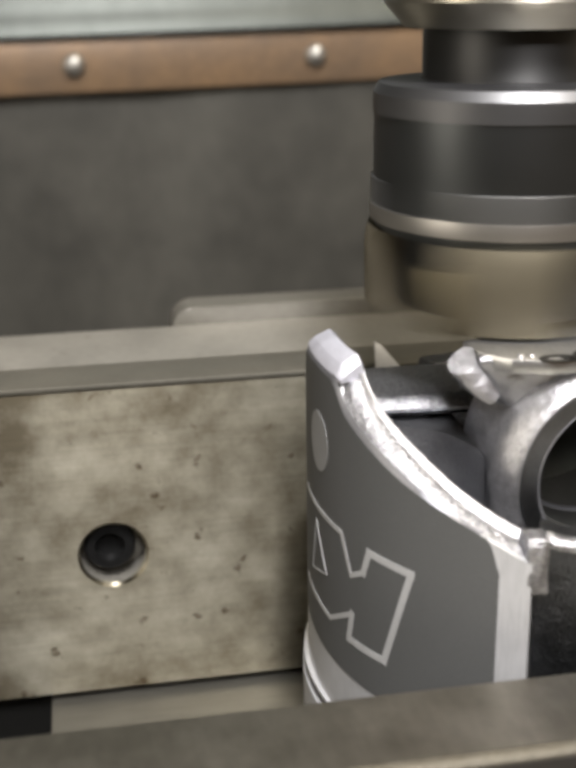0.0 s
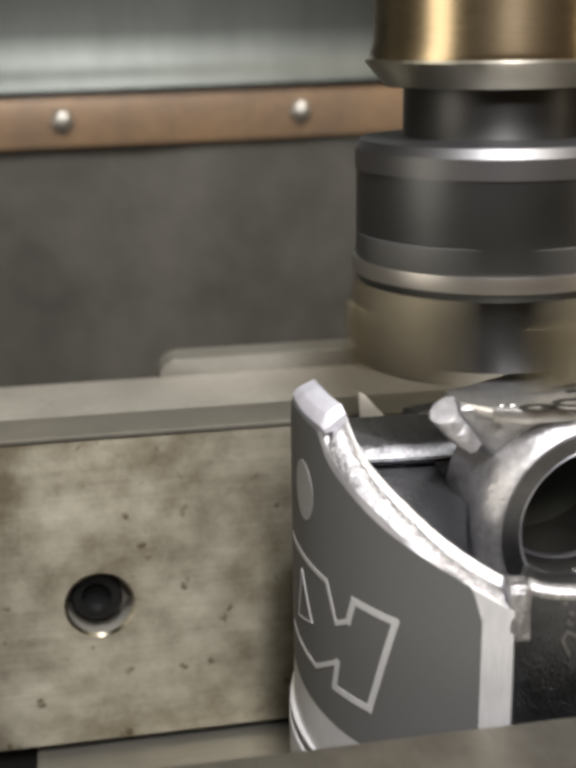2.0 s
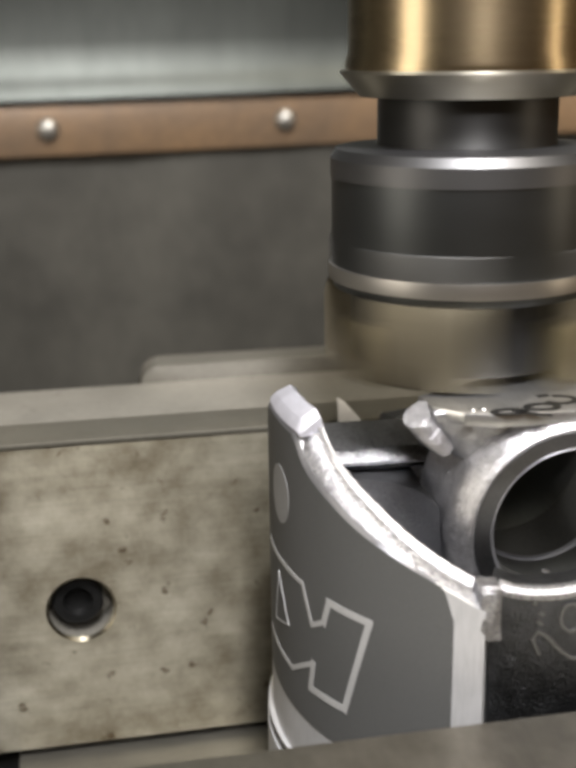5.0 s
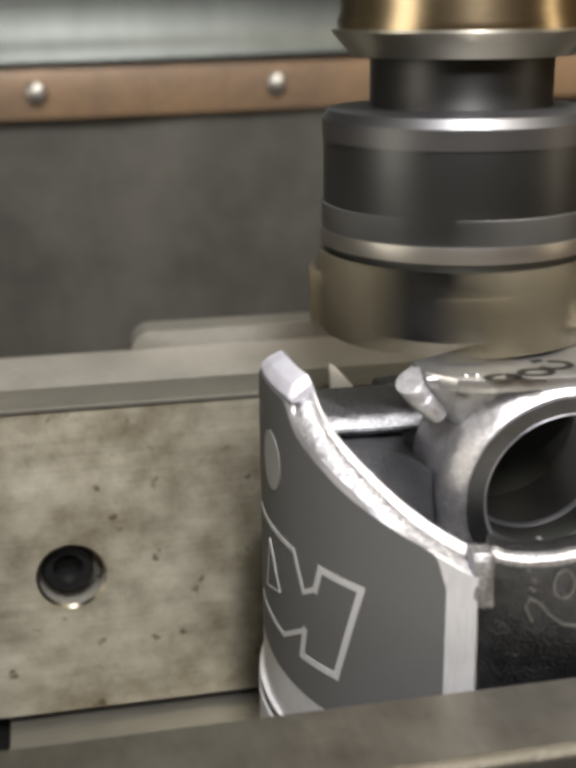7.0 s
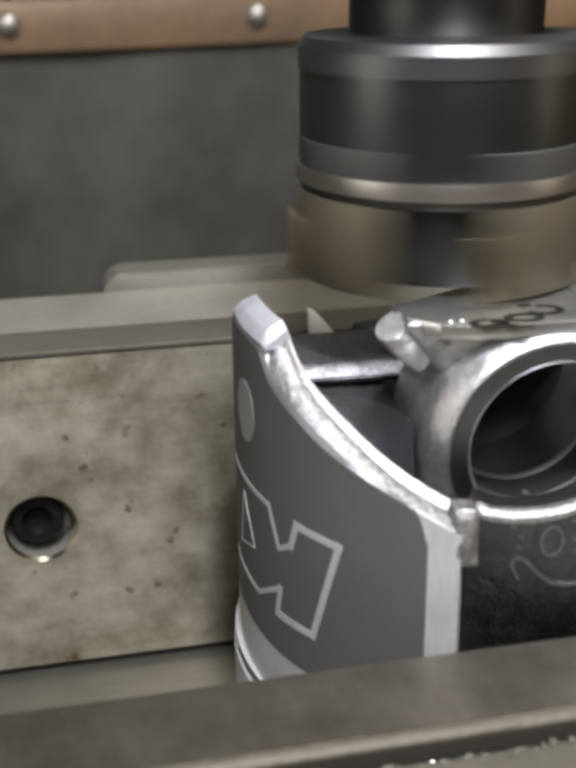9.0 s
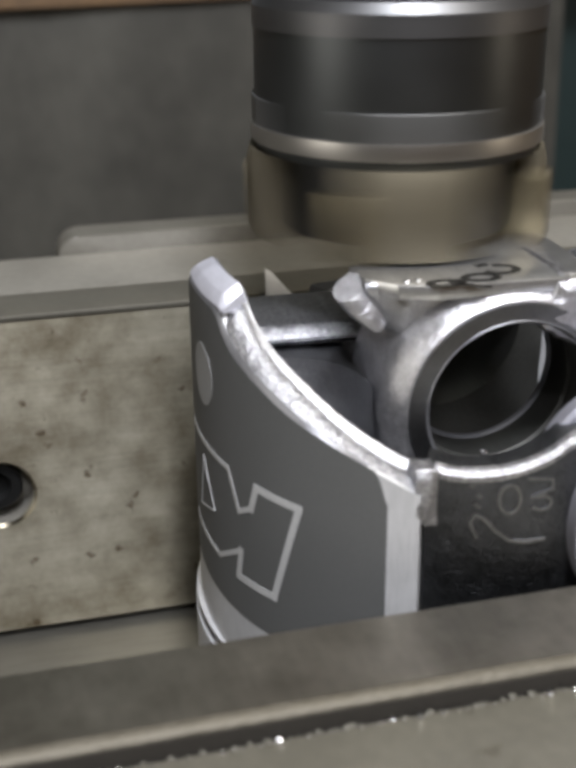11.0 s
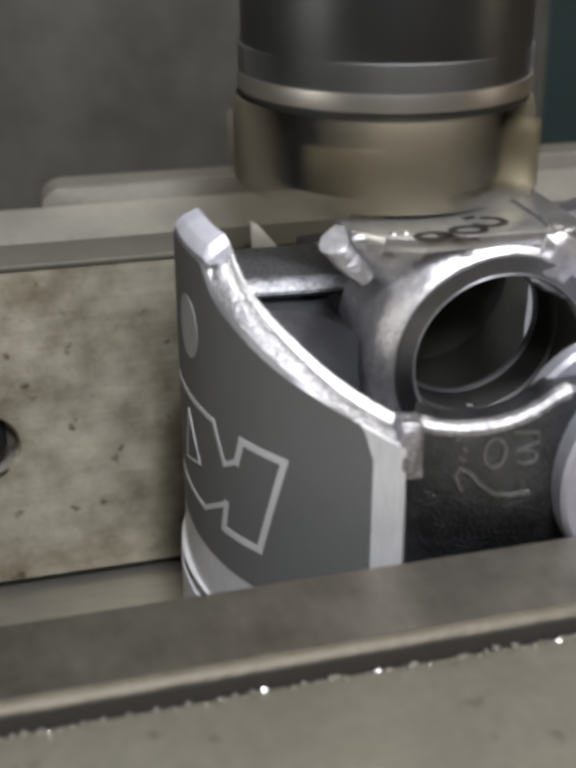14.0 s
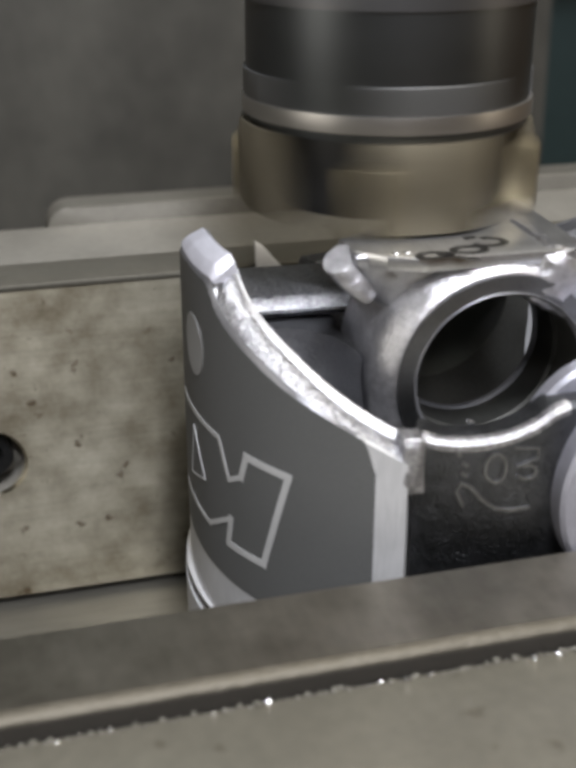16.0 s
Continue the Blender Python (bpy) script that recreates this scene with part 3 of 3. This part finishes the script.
        revolve(bm, [(0.0, 0.0), (r - 0.0006, 0.0), (r, 0.0006), (r, y1 - y0), (0.0, y1 - y0)], 72)
        bmesh.ops.transform(bm, matrix=pose(cx, y0, cz, -90), verts=bm.verts[:])
        part("round_lug", bm, M_DISC, th, "smooth pale machined round lug")
    # shelf between skirt and boss
    bm = bmesh.new()
    out = [(0.012, 0.012), (0.012, 0.0338), (-0.0022, 0.0340), (-0.0032, 0.0337), (-0.0042, 0.0330), (-0.0047, 0.0323), (-0.0044, 0.0317), (0.0006, 0.0315),
           (0.0006, 0.0311), (-0.0026, 0.0310), (-0.0031, 0.0307), (-0.0026, 0.0304), (0.0012, 0.0301), (0.0012, 0.012)]
    cols = []
    for i in range(121):
        x = -0.037 + 0.030 * i / 120
        cols.append([Vector((x, y, z)) + Vector((0, -1, 1)) * 0.00012 * noise.noise(Vector((x, y, z)) * 900) for y, z in out])
    bm = loft(cols)
    part("inner_shelf", bm, M_RIM, th, "cast shelf joining the skirt and boss")
    part("web", web(), M_CAST, th, "smooth dark concave cast web")
    for sgn in (-1, 1):
        # The rear boss, seen through the hole, takes the same shade-dark colour.
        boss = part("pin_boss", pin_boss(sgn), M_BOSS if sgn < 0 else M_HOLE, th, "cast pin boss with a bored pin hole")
        if sgn < 0:
            part("bore_face", bore_ring(sgn), M_BORE, boss, "grey machined ring face round the hole")
            part("bore", bore_ring(sgn, False), M_HOLE, boss, "bored pin hole with shade in its colour and a clip groove")
            part("shoulder", shoulder(sgn), M_CAST, boss, "grey cast shoulder under the milled pad")
            part("ridge", ridge(), M_BOSS, boss, "bright rough ridge at the pad's end")
            for name, prof in (("chamfer", [(0.0122, 0.0007), (0.01275, -0.0001), (0.01295, 0.0001)]), ("bore_edge", [(0.01235, 0.0160), (0.0119, 0.0166), (0.0119, 0.0172)])):
                bm = bmesh.new()
                revolve(bm, prof, 96, cap=False)
                bmesh.ops.transform(bm, matrix=pose(0.0005, -0.0262, 0.0278, -90), verts=bm.verts[:])
                part(name, bm, M_BEVEL, boss, "thin grey bevelled ring")
            part("milled_pad", pad(sgn), M_MILLED, boss, "flat freshly milled top of the boss")
            bm = bmesh.new()
            box(bm, 0.0065, 0.0165, -0.0262, -0.0080, 0.0385, 0.0474, 0.0024, 2)
            bmesh.ops.transform(bm, matrix=pose(0.0065, 0, 0.047) @ pose(0, 0, 0, 0, 30, 0) @ pose(-0.0065, 0, -0.047), verts=bm.verts[:])
            part("pad_end", rough(bm), M_BOSS, boss)
            # marker scribble, not to be read
            zt = 0.04603
            for pts in (arc(-0.0066, -0.0213, 0.0023, 0.0012, 30, 400, 20), [(-0.0060, -0.0208), (-0.0045, -0.0222), (-0.0028, -0.0234), (-0.0012, -0.0240)],
                        arc(-0.0012, -0.0199, 0.0023, 0.0014, -10, 350, 20), arc(0.0026, -0.0170, 0.0024, 0.0018, -160, 100, 20), [(-0.0002, -0.0150), (0.0016, -0.0144)]):
                bm = bmesh.new()
                stroke(bm, [(x - 0.003, yy - 0.0028, zt) for x, yy in pts], 0.0012, (0, 0, 0.00006))
                part("marker_stroke", bm, M_INK, boss, "black marker ink scribble")
            for dx in (0, 0.0016):
                bm = bmesh.new()
                revolve(bm, [(0.0, 0.0002), (0.0005, 0.0002), (0.0007, 0.0)], 12)
                dot = part("punch_mark", bm, M_MILLED, boss, "small bright punch mark")
                dot.matrix_local = pose(-0.0145 + dx, -0.0222, zt)
    return th


def rough(bm):
    bmesh.ops.subdivide_edges(bm, edges=bm.edges[:], cuts=4, use_grid_fill=True)
    for v in bm.verts:
        v.co += Vector((noise.noise(v.co * 700), noise.noise(v.co * 700 + Vector((9, 0, 0))), noise.noise(v.co * 700 + Vector((0, 9, 0))))) * 0.0004
    return bm


def web():
    """Hollow fillet that carries the shelf over into the boss."""
    cols = []
    for i in range(25):
        u = i / 24
        a = math.pi / 2 * u
        col = []
        for j in range(17):
            z = 0.006 + 0.0240 * j / 16
            edge = 0.0005 - math.sqrt(0.0186 ** 2 - max(0, z - 0.0278) ** 2)
            back = -0.0056 - 0.0035 * smoothstep(0.030, 0.012, z)
            x0, x1 = -0.0365, edge - 0.0004
            x = x0 + (x1 - x0) * math.sin(a) ** 0.75
            y = back - 0.0150 * (1 - math.cos(a)) ** 1.3
            q = Vector((x, y, z))
            col.append(q + Vector((0, 1, 0)) * 0.00025 * noise.noise(q * 260))
        col += [(x, 0.001, 0.0300), (x, 0.001, 0.006)]
        cols.append(col)
    return loft(cols)


def pad(sgn):
    y0 = -0.0252
    out = [(-0.0205, -0.0140), (-0.0198, -0.0195), (-0.016, -0.0235), (-0.011, y0), (0.008, y0), (0.0125, y0 + 0.004), (0.0125, 0.003), (0.008, 0.003)]
    return prism(bmesh.new(), out, "z", 0.0440, 0.0460, 0.0003)


def bore_ring(sgn, face=True):
    """Machined face round the pin hole and the hole's wall."""
    bm = bmesh.new()
    L = 0.0168
    prof = [(0.0123, L), (0.0123, 0.0102), (0.0128, 0.0099), (0.0128, 0.0086), (0.0123, 0.0083), (0.0123, 0.0006)]
    if face:
        prof = [(0.0123, 0.0006), (0.0127, 0.0), (0.0152, 0.0), (0.0153, 0.0006), (0.0153, L)]
    revolve(bm, prof, 96, cap=False)
    bmesh.ops.transform(bm, matrix=pose(0.0005, -0.0262 if sgn < 0 else 0.0262, 0.0278, -90 if sgn < 0 else 90), verts=bm.verts[:])
    return bm


def shoulder(sgn):
    """Cast arm under the milled pad, narrower below."""
    bm = bmesh.new()
    k = 1 if sgn < 0 else -1
    for x, y, z in ((-0.0212, -0.0140, 0.0461), (-0.0206, -0.0215, 0.0461), (0.012, -0.0258, 0.0461), (0.0125, 0.0035, 0.0461), (0.008, 0.0035, 0.0461),
                    (-0.0168, -0.0130, 0.0375), (-0.0160, -0.0210, 0.0372), (0.010, -0.0235, 0.0430), (0.010, 0.002, 0.0430), (0.004, 0.000, 0.0430)):
        bm.verts.new((x, y * k, z))
    bmesh.ops.convex_hull(bm, input=bm.verts[:])
    bmesh.ops.triangulate(bm, faces=bm.faces[:])
    for _ in range(4):
        bmesh.ops.subdivide_edges(bm, edges=bm.edges[:], cuts=1, use_grid_fill=True)
    bmesh.ops.triangulate(bm, faces=bm.faces[:])
    for _ in range(7):
        bmesh.ops.smooth_vert(bm, verts=bm.verts[:], factor=0.5, use_axis_x=True, use_axis_y=True, use_axis_z=True)
    for v in bm.verts:
        v.co += Vector((noise.noise(v.co * 450), noise.noise(v.co * 450 + Vector((9, 0, 0))), 0)) * 0.0004
        v.co.z = min(v.co.z, 0.0458)
    return bm


def ridge():
    """Uneven rounded bar down the end of the pad."""
    cols = []
    for i in range(25):
        u = i / 24
        c = Vector((-0.0216 + 0.0038 * u, -0.0187 - 0.0016 * u, 0.0446 - 0.0050 * u))
        w = 0.0022 + 0.0003 * math.sin(3 * u) - 0.0010 * u
        col = []
        for j in range(14):
            a = 2 * math.pi * j / 14
            p = c + Vector((math.cos(a) * w, 0.35 * math.sin(a) * w * 2.6, math.sin(a) * w * 0.55 + math.cos(a) * w * 0.45))
            col.append(p + p.normalized() * 0.00022 * (noise.noise(p * 700) + 0.6 * noise.noise(p * 1900)))
        cols.append(col)
    return loft(cols)


def pin_boss(sgn):
    cx, cz, ri = 0.0005, 0.0278, 0.0150
    yf, yb = (-0.026, -0.009) if sgn < 0 else (0.026, 0.009)
    d = 1 if sgn < 0 else -1
    bm = bmesh.new()
    n = 128
    rows = []
    for i in range(n):
        a = 2 * math.pi * i / n
        ca, sa = math.cos(a), math.sin(a)

        def out(r, flare=1.0):
            if sa >= 0:
                x, z = cx + r * ca * flare, cz + r * sa
            else:
                s = min(r / max(abs(ca), 1e-6), 0.040 / max(abs(sa), 1e-6))
                x, z = cx + s * ca * flare, cz + s * sa
            return x, min(z, 0.0457 if sgn < 0 else 0.029)
        ring = [(cx + ri * ca, yb, cz + ri * sa), (cx + ri * ca, yf + d * 0.0007, cz + ri * sa), (cx + (ri + 0.0006) * ca, yf, cz + (ri + 0.0006) * sa)]
        for r, dy, fl in ((0.0153, 0.0, 1), (0.0158, 0.0003, 1), (0.0166, 0.0011, 1.0), (0.0176, 0.0026, 1.01), (0.0184, 0.0046, 1.0), (0.0187, 0.0080, 1.0), (0.0188, 0.012, 1.01), (0.0188, 0.017, 1.02)):
            x, z = out(r, fl)
            p = Vector((x, yf + d * dy, z))
            k = 0.0 if dy < 0.001 else 0.00016
            p += Vector((ca, 0, sa)) * k * (noise.noise(p * 420) + 0.5 * noise.noise(p * 1100))
            ring.append(p)
        top = 0.0457 if sgn < 0 else 0.029
        rows.append([bm.verts.new((p[0], p[1], min(p[2], top))) for p in ring])
    for i in range(n):
        p, q = rows[i], rows[(i + 1) % n]
        for j in range(len(p)):
            k = (j + 1) % len(p)
            bm.faces.new((p[j], q[j], q[k], p[k]))
    return bm


piston()


# ---- loose pieces on the vise ----
def packing_strip():
    bm = bmesh.new()
    prism(bm, [(-0.0225, -0.0466), (-0.0225, 0.0214), (-0.0142, 0.0216), (-0.0138, 0.0223), (0.006, 0.0223), (0.006, -0.0466)], "y", 0.0436, 0.0466, 0.0002)
    # Shade behind the piston is put into the strip's darker colour.
    strip = part("packing_strip", bm, M_GRIME_SHADE)
    bm = bmesh.new()
    prism(bm, [(-0.0198, 0.0213), (-0.0191, 0.0275), (-0.0178, 0.0268), (-0.0141, 0.0225), (-0.0146, 0.0214)], "y", 0.0428, 0.0436, 0.0001)
    for v in bm.verts:
        v.co.y += 0.75 * max(0, v.co.z - 0.0213)
    # Paler material makes this corner read as lit.
    part("corner_face", bm, M_MACHINED, strip, "leaning corner painted paler as if lit")
    tagged(strip, "ground steel packing strip standing behind the piston", "packing strip")


packing_strip()


def chips():
    """Small bright chips in the seam of the movable jaw."""
    rnd = random.Random(4)
    shapes = []
    for k in range(5):
        bm = bmesh.new()
        bmesh.ops.create_icosphere(bm, subdivisions=2, radius=0.0005)
        for v in bm.verts:
            v.co += v.co.normalized() * 0.00025 * noise.noise(v.co * 2500 + Vector((k * 7, 0, 0)))
            v.co.z *= 0.7
        me = bpy.data.meshes.new("metal_chip")
        bm.to_mesh(me)
        bm.free()
        me.materials.append(M_CHIP if k < 1 else M_GRIME_SHADE)
        shapes.append(me)
    x = -0.10
    while x < 0.045:
        ob = new("metal_chip", shapes[rnd.choice((0, 1, 2, 2, 3, 3, 4, 4))])
        k = rnd.choice((0.3, 0.4, 0.5, 0.6, 0.7, 1.0))
        ob.matrix_world = pose(x, -0.0597 - rnd.uniform(0, 0.0006), 0.0063 + 0.00028 * k, 0, 0, rnd.uniform(0, 360)) @ Matrix.Diagonal((k, k, k, 1))
        tagged(ob, "tiny metal chip lying in the vise jaw seam", "metal chip", "chips along the jaw seam")
        x += rnd.uniform(0.0003, 0.0014)
    ob = new("metal_chip", shapes[0])
    ob.matrix_world = pose(-0.0089, -0.0345, 0.0259, 0, 0, 40)
    tagged(ob, "bright metal chip lying on the piston's wall edge", "metal chip")


chips()


# ---- spindle and cutter ----
AXIS = (-0.0080, 0.006, 0.0465)


def cutter():
    th = empty("milling_cutter", pose(*AXIS), label="spinning dark steel face mill with bronze cutter blocks", category="milling cutter")
    bm = bmesh.new()
    revolve(bm, [(0.0, 0.0122), (0.0191, 0.0122), (0.0212, 0.0127), (0.0214, 0.0136), (0.0214, 0.0302), (0.0, 0.0302)], 96)
    part("body", bm, M_TOOL, th)
    bm = bmesh.new()
    revolve(bm, [(0.0, 0.0301), (0.0216, 0.0301), (0.0216, 0.0331), (0.0207, 0.0345), (0.0141, 0.0350), (0.0, 0.0350)], 96)
    part("collar", bm, M_COLLAR, th, "grey collar with a narrow bright bevel", angle=20)
    bm = bmesh.new()
    revolve(bm, [(0.0, 0.0010), (0.01769, 0.0010), (0.01825, 0.0020), (0.01825, 0.0129), (0.0, 0.0129)], 64)
    part("core", bm, M_SCREW, th, "dark core between the cutter blocks")
    bm = bmesh.new()
    revolve(bm, [(0.0186, 0.0138), (0.02195, 0.0140), (0.0220, 0.0145), (0.0220, 0.0160), (0.02195, 0.0164), (0.0186, 0.0166)], 96, cap=False)
    part("band", bm, M_BAND, th, "bright ground steel band")
    bm = bmesh.new()
    revolve(bm, [(0.0, 0.0348), (0.01430, 0.0348), (0.01430, 0.0352), (0.01416, 0.0354), (0.01416, 0.0426), (0.0, 0.0426)], 64)
    part("neck", bm, M_SCREW, th)
    bm = bmesh.new()
    revolve(bm, [(0.0, 0.0424), (0.0170, 0.0424), (0.0201, 0.0460), (0.0200, 0.0464), (0.0, 0.0464)], 64)
    part("nose_cone", bm, M_CONE, th, "grey bevelled lower edge")
    bm = bmesh.new()
    revolve(bm, [(0.0, 0.0462), (0.0193, 0.0462), (0.0193, 0.0475), (0.0188, 0.0490), (0.0188, 0.112), (0.0, 0.112)], 64)
    part("collet_nut", bm, M_NOSE, th, "polished steel spindle nose with a gold reflection in its colour")
    for k in range(4):
        bm = bmesh.new()
        revolve(bm, [(0.01397, 0.0), (0.02215, 0.0), (0.02265, 0.0008), (0.02271, 0.0108), (0.02225, 0.0128), (0.01397, 0.0128)], 20, radians(-90), radians(47))
        blk = part("cutter_block", bm, M_CUTTER, th)
        blk.matrix_local = pose(0, 0, 0, 0, 0, 90 * k)
        bm = bmesh.new()
        revolve(bm, [(0.0140, 0.0163), (0.0217, 0.0163), (0.0218, 0.0166), (0.0218, 0.0203), (0.0217, 0.0204), (0.0140, 0.0204)], 20, radians(-90), radians(47))
        part("clamp_pad", bm, M_PAD, blk, "grey steel clamping pad")
        bm = box(bmesh.new(), 0.0157, 0.0238, -0.0016, 0.0016, -0.0003, 0.0096, 0.0005)
        ins = part("carbide_insert", bm, M_INSERT, blk, "gold coated carbide insert")
        ins.matrix_local = pose(0, 0, 0, 0, 0, -91)
    return th


mill = cutter()

# seconds, angle of a block's edge from the front
PHASE = [(0, -43), (0.5, -55), (1, -25), (1.5, -2), (2, 8), (2.5, 25), (3, -32), (3.5, -10), (4, 15), (6.5, -36), (7, -9), (7.5, 6), (8, 19),
         (8.5, -22), (9, 2), (9.5, -50), (12, -25), (12.5, -4), (13, 22), (13.5, -53), (14, -32), (14.5, -6), (15, 16), (15.5, -48), (16, -23)]


def motions():
    rows = []
    turn = PHASE[0][1]
    for (t0, p0), (t1, p1) in zip(PHASE, PHASE[1:]):
        n = round((t1 - t0) * FPS)
        total = p1 - p0
        total += 90 * round((-60 * n - total) / 90)
        rows += [(t0 + i / FPS, turn + total * i / n) for i in range(n)]
        turn += total
    rows.append((16.0, turn))
    walk(mill, [(t, pose(*AXIS) @ pose(0, 0, 0, 0, 0, a)) for t, a in rows])


motions()
